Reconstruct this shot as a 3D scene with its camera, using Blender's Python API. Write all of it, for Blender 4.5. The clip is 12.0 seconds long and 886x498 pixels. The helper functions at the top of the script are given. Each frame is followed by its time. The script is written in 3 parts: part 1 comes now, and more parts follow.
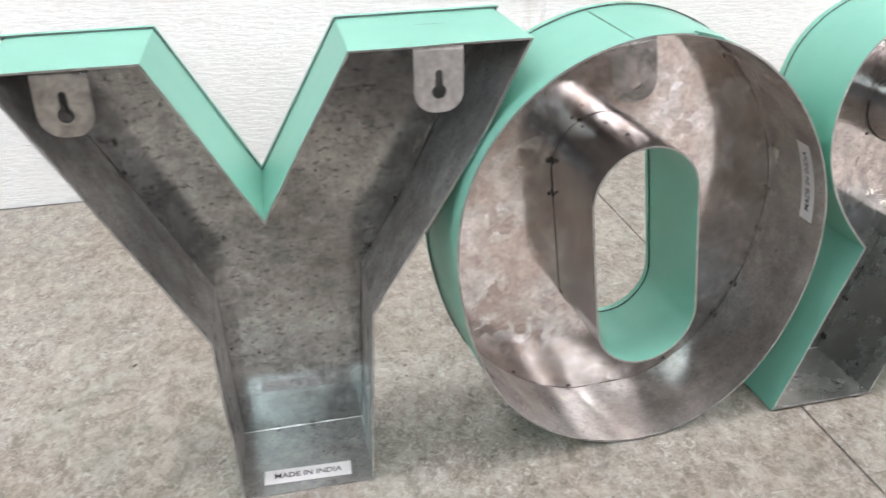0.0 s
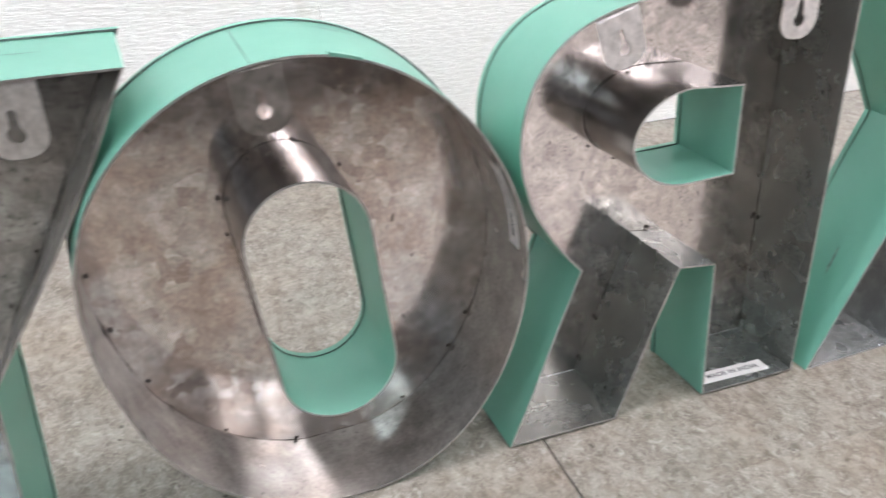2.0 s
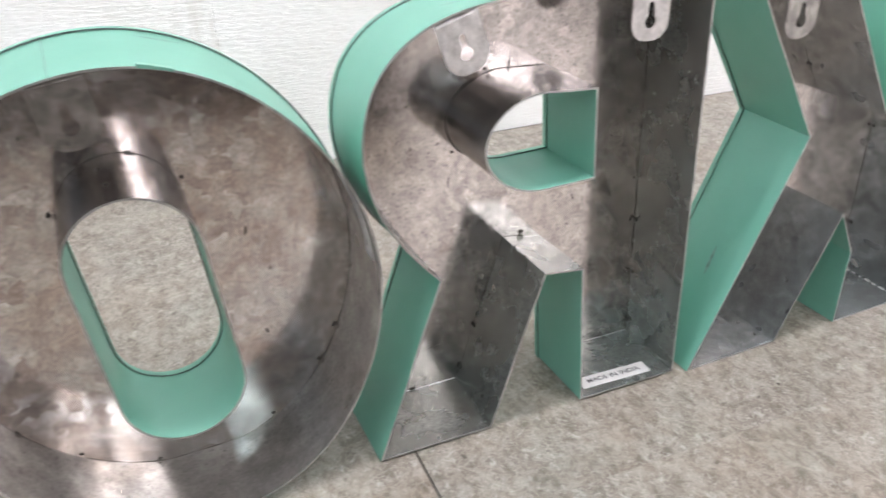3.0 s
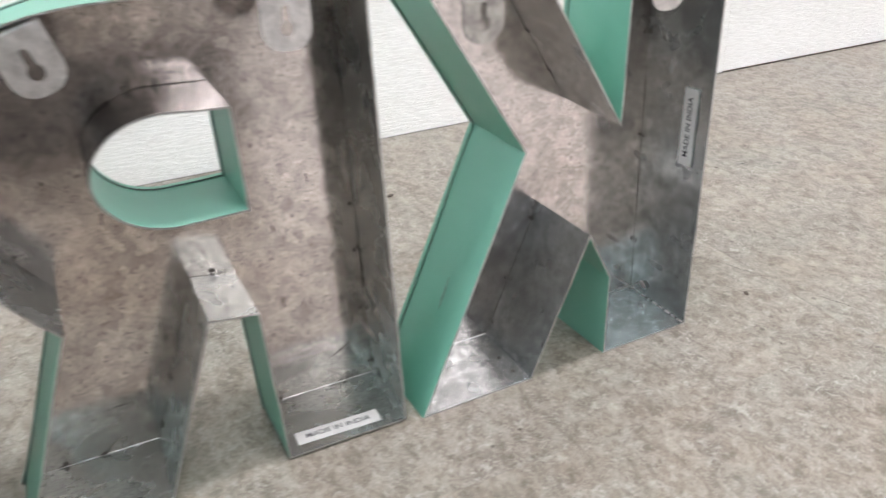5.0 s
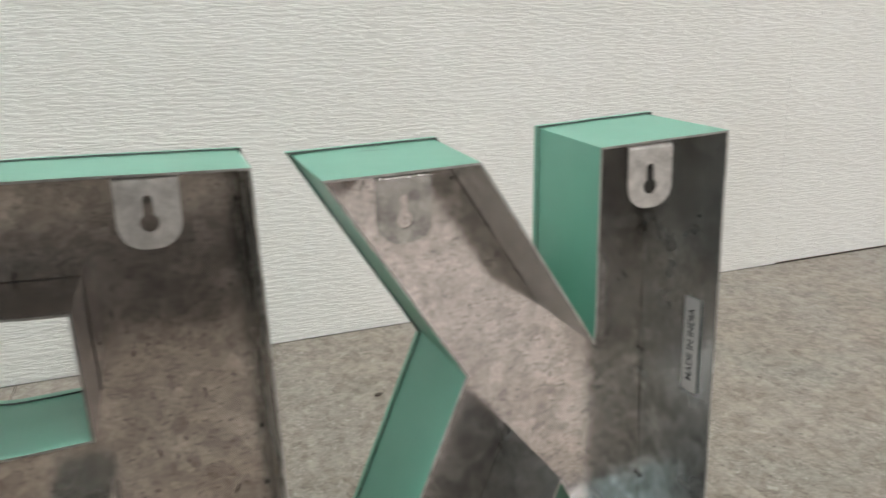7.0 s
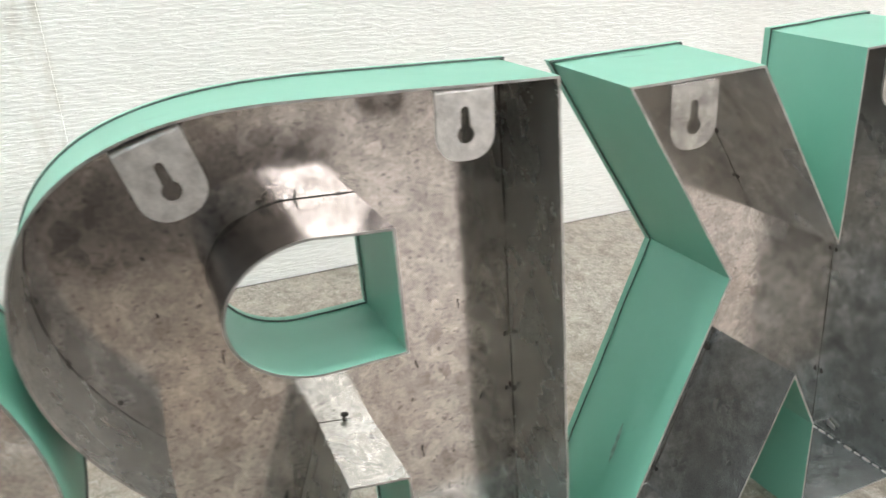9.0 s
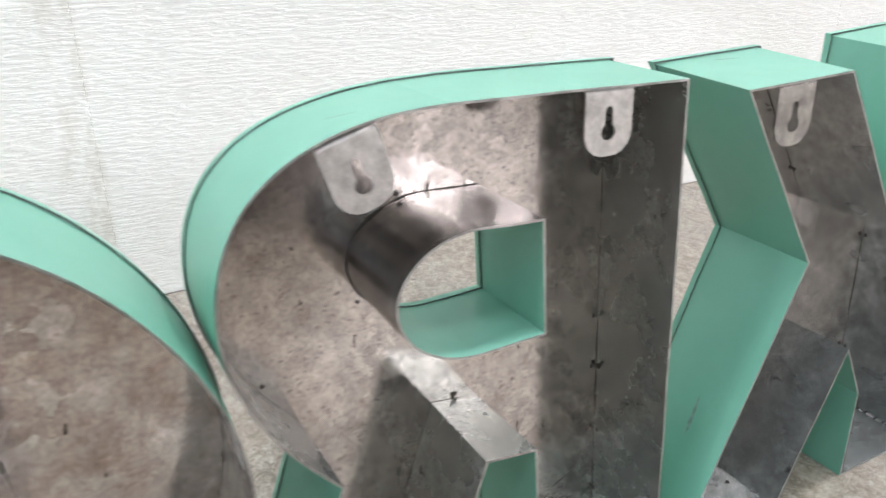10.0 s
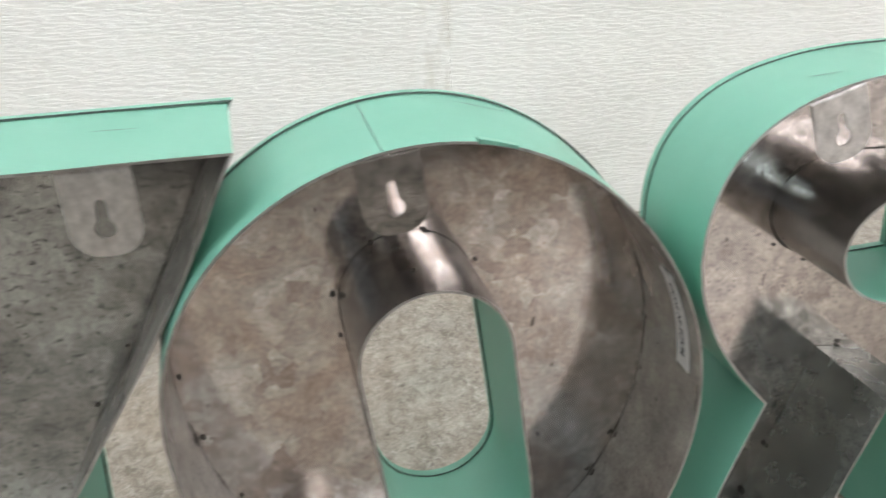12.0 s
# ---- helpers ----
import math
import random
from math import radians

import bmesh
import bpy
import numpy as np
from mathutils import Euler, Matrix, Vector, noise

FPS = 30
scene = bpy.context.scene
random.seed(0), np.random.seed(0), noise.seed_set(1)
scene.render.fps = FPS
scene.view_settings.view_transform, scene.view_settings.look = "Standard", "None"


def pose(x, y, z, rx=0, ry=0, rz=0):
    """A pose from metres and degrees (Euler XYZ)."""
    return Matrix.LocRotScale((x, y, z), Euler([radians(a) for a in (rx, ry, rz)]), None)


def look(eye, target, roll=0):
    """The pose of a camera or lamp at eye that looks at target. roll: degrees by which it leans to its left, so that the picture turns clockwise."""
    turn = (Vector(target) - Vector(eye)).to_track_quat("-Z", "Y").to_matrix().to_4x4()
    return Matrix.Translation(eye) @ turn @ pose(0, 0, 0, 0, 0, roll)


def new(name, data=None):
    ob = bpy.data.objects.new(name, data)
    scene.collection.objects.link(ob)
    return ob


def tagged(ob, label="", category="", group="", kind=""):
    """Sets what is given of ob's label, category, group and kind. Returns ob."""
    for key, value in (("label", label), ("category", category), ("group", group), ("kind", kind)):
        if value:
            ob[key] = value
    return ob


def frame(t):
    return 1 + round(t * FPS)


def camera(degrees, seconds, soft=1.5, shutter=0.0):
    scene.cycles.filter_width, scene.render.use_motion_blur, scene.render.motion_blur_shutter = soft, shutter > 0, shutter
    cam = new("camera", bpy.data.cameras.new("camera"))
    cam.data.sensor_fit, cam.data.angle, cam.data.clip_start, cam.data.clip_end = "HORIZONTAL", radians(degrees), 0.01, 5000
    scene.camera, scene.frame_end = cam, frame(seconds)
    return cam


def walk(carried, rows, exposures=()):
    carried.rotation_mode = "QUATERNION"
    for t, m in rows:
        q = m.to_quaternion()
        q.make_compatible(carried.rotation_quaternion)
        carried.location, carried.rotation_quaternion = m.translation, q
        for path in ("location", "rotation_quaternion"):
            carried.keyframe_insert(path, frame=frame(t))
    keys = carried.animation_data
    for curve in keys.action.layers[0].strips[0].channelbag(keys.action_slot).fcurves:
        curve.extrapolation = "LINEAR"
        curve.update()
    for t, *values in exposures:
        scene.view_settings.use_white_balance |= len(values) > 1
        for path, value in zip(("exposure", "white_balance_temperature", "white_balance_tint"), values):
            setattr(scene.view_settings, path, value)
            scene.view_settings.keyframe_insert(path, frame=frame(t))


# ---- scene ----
# ---- camera and its path ----
cam = camera(57.5, 12.0, soft=1.5, shutter=0.6)
PATH = [
    (0, (0.274, -0.427, 0.412), (0.636, 1.298, -0.534), -1.2),
    (0.5, (0.313, -0.423, 0.412), (0.68, 1.299, -0.538), -1.6),
    (1, (0.348, -0.415, 0.404), (0.745, 1.3, -0.545), -1.7),
    (1.5, (0.391, -0.407, 0.401), (0.863, 1.286, -0.555), -1.5),
    (2, (0.436, -0.404, 0.406), (1.002, 1.26, -0.549), -1.5),
    (2.5, (0.472, -0.413, 0.405), (1.077, 1.238, -0.547), -1.6),
    (2.7, (0.486, -0.413, 0.407), (1.107, 1.226, -0.557), -1.5),
    (4.3, (0.615, -0.421, 0.401), (1.348, 1.172, -0.561), -1.2),
    (4.5, (0.638, -0.423, 0.399), (1.372, 1.169, -0.564), -1.2),
    (5, (0.712, -0.425, 0.381), (1.433, 1.186, -0.56), -2.4),
    (5.5, (0.776, -0.417, 0.362), (1.484, 1.218, -0.548), -3.1),
    (6, (0.821, -0.39, 0.356), (1.52, 1.296, -0.462), -2.8),
    (6.5, (0.851, -0.364, 0.357), (1.546, 1.394, -0.296), -2.4),
    (7, (0.831, -0.361, 0.366), (1.452, 1.46, -0.182), -2.2),
    (7.5, (0.801, -0.36, 0.363), (1.292, 1.489, -0.222), -3.4),
    (7.7, (0.795, -0.357, 0.362), (1.254, 1.489, -0.254), -3.8),
    (9.3, (0.654, -0.302, 0.376), (1.368, 1.4, -0.395), -3.0),
    (9.5, (0.632, -0.297, 0.38), (1.392, 1.378, -0.404), -2.5),
    (10, (0.583, -0.291, 0.387), (1.388, 1.36, -0.404), -1.5),
    (10.5, (0.54, -0.294, 0.391), (1.286, 1.382, -0.405), -0.8),
    (11, (0.49, -0.296, 0.395), (1.101, 1.422, -0.426), -0.8),
    (11.5, (0.463, -0.302, 0.399), (0.921, 1.45, -0.449), -1.6),
    (12, (0.441, -0.31, 0.402), (0.771, 1.464, -0.461), -2.2),
]
EXPOSURES = [
    (0.0, -0.38, 6450, 10), (1.5, -0.52, 6450, 11), (2.5, -0.48, 6450, 11), (4.5, -0.44, 6500, 9), (5.0, -0.53, 6500, 9), (5.5, -0.50, 6550, 9), (6.0, -0.75, 6700, 8), (6.5, -0.88, 6800, 7), (7.0, -1.18, 6850, 5),
    (7.5, -1.30, 6850, 2), (9.5, -0.42, 6600, 6), (10.0, -0.51, 6450, 8), (10.5, -0.66, 6430, 7), (11.0, -0.86, 6700, 6), (12.0, -0.72, 6700, 6),
]
walk(cam, [(t, look(eye, target, roll)) for t, eye, target, roll in PATH], EXPOSURES)

# ---- light ----
CEILING_Z = 2.85
LAMP_POWER = 24.0
world = bpy.data.worlds.new("room_air")
scene.world = world
world.use_nodes = True
world.node_tree.nodes["Background"].inputs[0].default_value = (0.9, 0.92, 1.0, 1)
world.node_tree.nodes["Background"].inputs[1].default_value = 0.02
# centre, half length and half width of each ceiling panel
LAMPS = [(x, -0.12, 1.22, 0.16) for x in (-2.4, 0.2, 2.8)] + [(x, -1.3, 1.22, 0.09) for x in (-2.4, 0.2, 2.8)]
LAMPS += [(2.82, -4.02, 0.72, 0.46)]
COOL_LAMP = (-0.95, -3.58, 1.10, 0.23)
LAMPS += [(x, -6.2, 0.88, 0.45) for x in (2.95, 5.2, 8.1, 10.7)] + [(x, -8.4, 0.88, 0.80) for x in (2.95, 5.2, 8.1, 10.7)]

# ---- materials ----
def shade(name):
    m = bpy.data.materials.new(name)
    m.use_nodes = True
    nt = m.node_tree
    return m, nt, nt.nodes["Principled BSDF"]


def node(nt, kind, **values):
    n = nt.nodes.new(kind)
    for key, value in values.items():
        if key.startswith("in_"):
            slot = key[3:].replace("_", " ")
            n.inputs[int(slot) if slot.isdigit() else slot].default_value = value
    return n


def coords(nt, scale=(1, 1, 1), seed_by_object=True):
    """Object coordinates in metres, scaled, and shifted by each object's own random number."""
    tc = nt.nodes.new("ShaderNodeTexCoord")
    mp = nt.nodes.new("ShaderNodeMapping")
    mp.inputs["Scale"].default_value = scale
    nt.links.new(tc.outputs["Object"], mp.inputs["Vector"])
    if seed_by_object:
        info = nt.nodes.new("ShaderNodeObjectInfo")
        mul = nt.nodes.new("ShaderNodeMath")
        mul.operation = "MULTIPLY"
        mul.inputs[1].default_value = 37.0
        nt.links.new(info.outputs["Random"], mul.inputs[0])
        nt.links.new(mul.outputs[0], mp.inputs["Location"])
    return mp.outputs["Vector"]


def noise_tex(nt, vec, scale, detail=4.0, rough=0.55, distort=0.0):
    n = node(nt, "ShaderNodeTexNoise", in_Scale=scale, in_Detail=detail, in_Roughness=rough, in_Distortion=distort)
    nt.links.new(vec, n.inputs["Vector"])
    return n.outputs["Fac"]


def ramp(nt, fac, stops):
    r = nt.nodes.new("ShaderNodeValToRGB")
    els = r.color_ramp.elements
    while len(els) < len(stops):
        els.new(0.5)
    for e, (p, c) in zip(els, stops):
        e.position = p
        e.color = (c, c, c, 1) if isinstance(c, (int, float)) else (*c, 1)
    nt.links.new(fac, r.inputs[0])
    return r.outputs[0]


def mix(nt, fac, a, b, blend="MIX"):
    m = nt.nodes.new("ShaderNodeMix")
    m.data_type, m.blend_type = "RGBA", blend
    for sock, v in ((m.inputs[0], fac), (m.inputs[6], a), (m.inputs[7], b)):
        if isinstance(v, (int, float)):
            sock.default_value = v
        elif isinstance(v, tuple):
            sock.default_value = (*v, 1)
        else:
            nt.links.new(v, sock)
    return m.outputs[2]


def bump(nt, height, strength, distance, normal=None):
    b = node(nt, "ShaderNodeBump", in_Strength=strength, in_Distance=distance)
    nt.links.new(height, b.inputs["Height"])
    if normal is not None:
        nt.links.new(normal, b.inputs["Normal"])
    return b.outputs["Normal"]


def galvanised(name, tone, spangle, stain, speck, rough, grain=0.1, oxide=0.06, crystal=0.008, wave=0.016, dimple=0.055):
    """Bare zinc-coated sheet: crystal patches, handling stains, dark specks, slight waves."""
    m, nt, p = shade(name)
    v = coords(nt)
    warp = nt.nodes.new("ShaderNodeTexNoise")
    warp.inputs["Scale"].default_value, warp.inputs["Detail"].default_value = 130.0, 3.0
    nt.links.new(v, warp.inputs["Vector"])
    bent = nt.nodes.new("ShaderNodeVectorMath")
    bent.operation = "MULTIPLY_ADD"
    nt.links.new(warp.outputs["Color"], bent.inputs[0])
    bent.inputs[1].default_value = (0.7 * crystal,) * 3
    nt.links.new(v, bent.inputs[2])
    vo = node(nt, "ShaderNodeTexVoronoi", in_Scale=1.0 / crystal, in_Randomness=1.0)
    nt.links.new(bent.outputs[0], vo.inputs["Vector"])
    cell = ramp(nt, vo.outputs["Color"], [(0.25, 0.0), (0.75, 1.0)])
    patch = ramp(nt, noise_tex(nt, v, 15, 4, 0.6), [(0.44, 0.0), (0.56, 1.0)])
    crystals = mix(nt, patch, (0.55, 0.55, 0.55), cell)
    dark = tuple(c * (1 - 0.46 * spangle) for c in tone)
    light = tuple(min(1.0, c * (1 + 0.46 * spangle)) for c in tone)
    col = mix(nt, crystals, dark, light)
    cloud = ramp(nt, noise_tex(nt, v, 24, 6, 0.68, 0.5), [(0.40, 0.0), (0.60, stain)])
    col = mix(nt, cloud, col, (tone[0] * 0.56, tone[1] * 0.55, tone[2] * 0.54))
    haze = ramp(nt, noise_tex(nt, v, 9, 4, 0.6, 0.4), [(0.35, 0.86), (0.62, 1.08)])
    col = mix(nt, 1.0, col, haze, "MULTIPLY")
    if speck:
        vs = coords(nt, (1.0, 1.0, 1.9))
        sp = ramp(nt, noise_tex(nt, vs, 235, 3, 0.6), [(0.585, 0.0), (0.665, 1.0)])
        col = mix(nt, sp, col, tuple(c * (1 - speck) for c in tone))
    mottle = ramp(nt, noise_tex(nt, v, 105, 5, 0.68, 0.3), [(0.36, 1 - grain), (0.64, 1 + 0.85 * grain)])
    col = mix(nt, 1.0, col, mottle, "MULTIPLY")
    dust = ramp(nt, noise_tex(nt, v, 380, 3, 0.6), [(0.34, 0.80), (0.62, 1.04)])
    col = mix(nt, 1.0, col, dust, "MULTIPLY")
    nicks = ramp(nt, noise_tex(nt, coords(nt, (1.6, 1.0, 0.8)), 120, 1, 0.4), [(0.775, 0.0), (0.80, 0.8)])
    col = mix(nt, nicks, col, (0.06, 0.055, 0.05))
    nt.links.new(col, p.inputs["Base Color"])
    p.inputs["Metallic"].default_value = 1.0
    r1 = ramp(nt, noise_tex(nt, v, 30, 5, 0.6), [(0.3, rough - 0.04), (0.7, rough + 0.07)])
    nt.links.new(mix(nt, 0.05 * spangle, r1, cell), p.inputs["Roughness"])
    # a patchy film of dull oxide over the zinc
    bloom = nt.nodes.new("ShaderNodeBsdfPrincipled")
    bloom.inputs["Metallic"].default_value, bloom.inputs["Roughness"].default_value = 0.0, 0.5
    nt.links.new(col, bloom.inputs["Base Color"])
    both = nt.nodes.new("ShaderNodeMixShader")
    film = ramp(nt, noise_tex(nt, v, 32, 3, 0.55, 0.2), [(0.30, oxide * 0.7), (0.70, oxide * 1.3)])
    nt.links.new(film, both.inputs[0])
    nt.links.new(p.outputs[0], both.inputs[1])
    nt.links.new(bloom.outputs[0], both.inputs[2])
    nt.links.new(both.outputs[0], nt.nodes["Material Output"].inputs["Surface"])
    n1 = bump(nt, noise_tex(nt, v, 17, 2, 0.4), wave, 0.0012)
    n2 = bump(nt, noise_tex(nt, v, 150, 4, 0.6), dimple, 0.0003, n1)
    nt.links.new(n2, p.inputs["Normal"])
    nt.links.new(n2, bloom.inputs["Normal"])
    return m


def mint_paint():
    m, nt, p = shade("mint_enamel")
    v = coords(nt)
    col = mix(nt, ramp(nt, noise_tex(nt, v, 18, 4), [(0.3, 0.0), (0.7, 1.0)]), (0.150, 0.376, 0.288), (0.174, 0.406, 0.315))
    vs = coords(nt, (1, 7, 1))
    grime = ramp(nt, noise_tex(nt, vs, 40, 5, 0.7), [(0.66, 0.0), (0.80, 0.55)])
    col = mix(nt, grime, col, (0.10, 0.22, 0.17))
    nt.links.new(col, p.inputs["Base Color"])
    p.inputs["Roughness"].default_value = 0.42
    p.inputs["Specular IOR Level"].default_value = 0.5
    n1 = bump(nt, noise_tex(nt, v, 22, 2), 0.25, 0.0015)
    nt.links.new(bump(nt, noise_tex(nt, v, 420, 2), 0.06, 0.0004, n1), p.inputs["Normal"])
    return m


def plain(name, colour, rough, metal=0.0, vary=0.2, scale=60.0, bumpy=0.1):
    m, nt, p = shade(name)
    v = coords(nt)
    f = ramp(nt, noise_tex(nt, v, scale, 5, 0.6), [(0.3, 0.0), (0.7, 1.0)])
    nt.links.new(mix(nt, f, tuple(c * (1 - vary) for c in colour), tuple(min(1, c * (1 + vary)) for c in colour)), p.inputs["Base Color"])
    p.inputs["Roughness"].default_value = rough
    p.inputs["Metallic"].default_value = metal
    nt.links.new(bump(nt, noise_tex(nt, v, scale * 3, 3), bumpy, 0.001), p.inputs["Normal"])
    return m


def floor_vinyl():
    """Grey-beige stone-look vinyl: clouds, light and dark flecks, dirt and a few dark specks."""
    m, nt, p = shade("stone_vinyl")
    v = coords(nt)
    vf = coords(nt, (1.0, 0.72, 1.0))
    clouds = ramp(nt, noise_tex(nt, v, 16, 6, 0.72, 0.6), [(0.37, 0.0), (0.62, 1.0)])
    col = mix(nt, clouds, (0.146, 0.124, 0.098), (0.306, 0.276, 0.232))
    flecks = ramp(nt, noise_tex(nt, vf, 90, 7, 0.74, 0.5), [(0.39, 0.0), (0.61, 1.0)])
    col = mix(nt, 0.56, col, mix(nt, flecks, (0.118, 0.100, 0.082), (0.385, 0.356, 0.316)))
    chips = ramp(nt, noise_tex(nt, vf, 150, 3, 0.6, 1.2), [(0.59, 0.0), (0.65, 0.65)])
    col = mix(nt, chips, col, (0.47, 0.445, 0.41))
    threads = ramp(nt, noise_tex(nt, coords(nt, (1.0, 0.75, 1.0)), 105, 3, 0.6, 1.6), [(0.46, 0.0), (0.495, 0.6), (0.53, 0.0)])
    col = mix(nt, threads, col, (0.46, 0.43, 0.38))
    pits = ramp(nt, noise_tex(nt, vf, 240, 2, 0.5), [(0.62, 0.0), (0.70, 0.5)])
    col = mix(nt, pits, col, (0.10, 0.085, 0.07))
    fine = ramp(nt, noise_tex(nt, v, 330, 3, 0.6), [(0.3, 0.84), (0.7, 1.06)])
    col = mix(nt, 1.0, col, fine, "MULTIPLY")
    dirt = ramp(nt, noise_tex(nt, v, 34, 4, 0.55, 0.3), [(0.60, 0.0), (0.76, 0.45)])
    col = mix(nt, dirt, col, (0.15, 0.122, 0.098))
    spots = ramp(nt, noise_tex(nt, v, 95, 1, 0.4), [(0.745, 0.0), (0.775, 0.8)])
    col = mix(nt, spots, col, (0.07, 0.06, 0.05))
    tan = ramp(nt, noise_tex(nt, v, 7, 5, 0.65, 0.5), [(0.42, 0.0), (0.66, 0.55)])
    col = mix(nt, tan, col, mix(nt, flecks, (0.135, 0.102, 0.074), (0.335, 0.272, 0.212)))
    grey = ramp(nt, noise_tex(nt, coords(nt, (1.3, 0.8, 1.0)), 11, 4, 0.6, 0.4), [(0.55, 0.0), (0.70, 0.45)])
    col = mix(nt, grey, col, mix(nt, flecks, (0.115, 0.115, 0.095), (0.27, 0.268, 0.225)))
    nt.links.new(col, p.inputs["Base Color"])
    nt.links.new(ramp(nt, flecks, [(0.0, 0.38), (1.0, 0.28)]), p.inputs["Roughness"])
    p.inputs["Specular IOR Level"].default_value = 0.5
    n1 = bump(nt, flecks, 0.15, 0.0006)
    nt.links.new(bump(nt, noise_tex(nt, v, 300, 3), 0.15, 0.0004, n1), p.inputs["Normal"])
    return m


def wall_cover():
    """White woven-look vinyl wall covering with raised, broken horizontal cords."""
    m, nt, p = shade("ribbed_wall_covering")
    v = coords(nt, (1, 1, 1), False)
    vr = coords(nt, (50.0, 50.0, 370.0), False)
    cords = noise_tex(nt, vr, 1.0, 3, 0.5, 0.08)
    relief = ramp(nt, cords, [(0.44, 0.0), (0.58, 1.0)])
    vb = coords(nt, (120.0, 120.0, 620.0), False)
    fine = noise_tex(nt, vb, 1.0, 3, 0.6)
    soil = ramp(nt, noise_tex(nt, v, 4.5, 5, 0.6), [(0.35, 0.0), (0.75, 1.0)])
    col = mix(nt, soil, (0.90, 0.895, 0.87), (0.85, 0.84, 0.805))
    col = mix(nt, ramp(nt, cords, [(0.30, 0.25), (0.42, 0.0)]), col, (0.62, 0.60, 0.55))
    marks = ramp(nt, noise_tex(nt, v, 23, 4, 0.6, 0.5), [(0.68, 0.0), (0.80, 0.35)])
    col = mix(nt, marks, col, (0.50, 0.46, 0.39))
    # old damp stain that runs down beside the paper's joint
    sep = nt.nodes.new("ShaderNodeSeparateXYZ")
    nt.links.new(v, sep.inputs[0])
    band = ramp(nt, sep.outputs["X"], [(0.565, 0.0), (0.600, 0.8), (0.617, 0.9), (0.624, 0.0)])
    blots = ramp(nt, noise_tex(nt, coords(nt, (1.0, 1.0, 0.35), False), 55, 5, 0.65), [(0.42, 0.0), (0.66, 0.55)])
    col = mix(nt, mix(nt, 1.0, band, blots, "MULTIPLY"), col, (0.52, 0.47, 0.38))
    nt.links.new(col, p.inputs["Base Color"])
    p.inputs["Roughness"].default_value = 0.6
    p.inputs["Specular IOR Level"].default_value = 0.3
    n1 = bump(nt, relief, 0.52, 0.0010)
    nt.links.new(bump(nt, fine, 0.3, 0.0008, n1), p.inputs["Normal"])
    return m


def glowing(name, colour, strength):
    m, nt, p = shade(name)
    p.inputs["Base Color"].default_value = (0.9, 0.9, 0.9, 1)
    p.inputs["Emission Color"].default_value = (*colour, 1)
    p.inputs["Emission Strength"].default_value = strength
    return m


METAL_FINE = galvanised("galvanised_fine", (0.49, 0.50, 0.495), 0.35, 0.7, 0.6, 0.14, 0.2)
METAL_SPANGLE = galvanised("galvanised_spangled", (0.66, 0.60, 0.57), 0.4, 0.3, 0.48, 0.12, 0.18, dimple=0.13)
METAL_BLOTCH = galvanised("galvanised_stained", (1.0, 0.865, 0.80), 1.15, 0.95, 0.35, 0.105, 0.16, 0.06, 0.009)
METAL_PALE = galvanised("galvanised_pale", (0.83, 0.76, 0.735), 0.3, 0.36, 0.45, 0.14, 0.12)
# Inner sides and tubes darker than the faces: shade inside put into the tone.
METAL_SIDE_SHADED = galvanised("galvanised_side_shaded", (0.375, 0.40, 0.38), 0.2, 0.3, 0.3, 0.25, 0.12, 0.17)
METAL_SLATE = galvanised("galvanised_slate", (0.55, 0.585, 0.585), 0.25, 0.6, 0.45, 0.19, 0.24, 0.2)
METAL_STRIP = galvanised("galvanised_strip", (0.455, 0.44, 0.415), 0.15, 0.45, 0.4, 0.18, 0.16, 0.34, 0.008, 0.006)
METAL_TUBE = galvanised("galvanised_tube", (0.44, 0.42, 0.41), 0.2, 0.5, 0.3, 0.19, 0.12, 0.05)
MINT = mint_paint()
RAW_EDGE = plain("bare_cut_edge", (0.45, 0.44, 0.43), 0.35, 1.0, 0.3, 120)
DARK_EDGE = plain("tarnished_edge", (0.09, 0.12, 0.105), 0.6, 0.2, 0.4, 150)
SOLDER_BRIGHT = plain("fresh_solder", (0.62, 0.61, 0.60), 0.3, 1.0, 0.3, 200, 0.3)
SOLDER = plain("tarnished_solder", (0.07, 0.062, 0.055), 0.5, 0.7, 0.5, 300, 0.4)
HANGER_ZINC = plain("hanger_zinc", (0.62, 0.60, 0.585), 0.40, 0.95, 0.25, 170, 0.2)
HANGER_DULL = plain("hanger_dull_zinc", (0.45, 0.435, 0.42), 0.26, 1.0, 0.42, 110, 0.25)
PAPER = plain("sticker_paper", (0.78, 0.77, 0.75), 0.55, 0.0, 0.04, 40, 0.05)
INK = plain("black_ink", (0.025, 0.025, 0.027), 0.55, 0.0, 0.2, 200)
SCUFF = plain("grey_scuff", (0.17, 0.27, 0.23), 0.6, 0.0, 0.35, 300)
FLOOR_MAT = floor_vinyl()
JOINT = plain("joint_dirt", (0.055, 0.048, 0.04), 0.9, 0.0, 0.4, 80)
WALL_MAT = wall_cover()
PLASTER = plain("bare_plaster", (0.56, 0.44, 0.35), 0.85, 0.0, 0.3, 40)
ROOM_PAINT = plain("room_paint", (0.14, 0.127, 0.117), 0.7, 0.0, 0.06, 6)
# Pale blue stands in for cool light that the zinc reflects from the left.
COOL_BOUNCE = plain("cool_bounce_colour", (0.48, 0.56, 0.63), 0.6, 0.0, 0.05, 6)
CEILING_MAT = plain("ceiling_board", (0.66, 0.65, 0.63), 0.85, 0.0, 0.05, 30)
LAMP_FRAME = plain("lamp_enamel", (0.75, 0.75, 0.73), 0.4, 0.0, 0.03, 20)
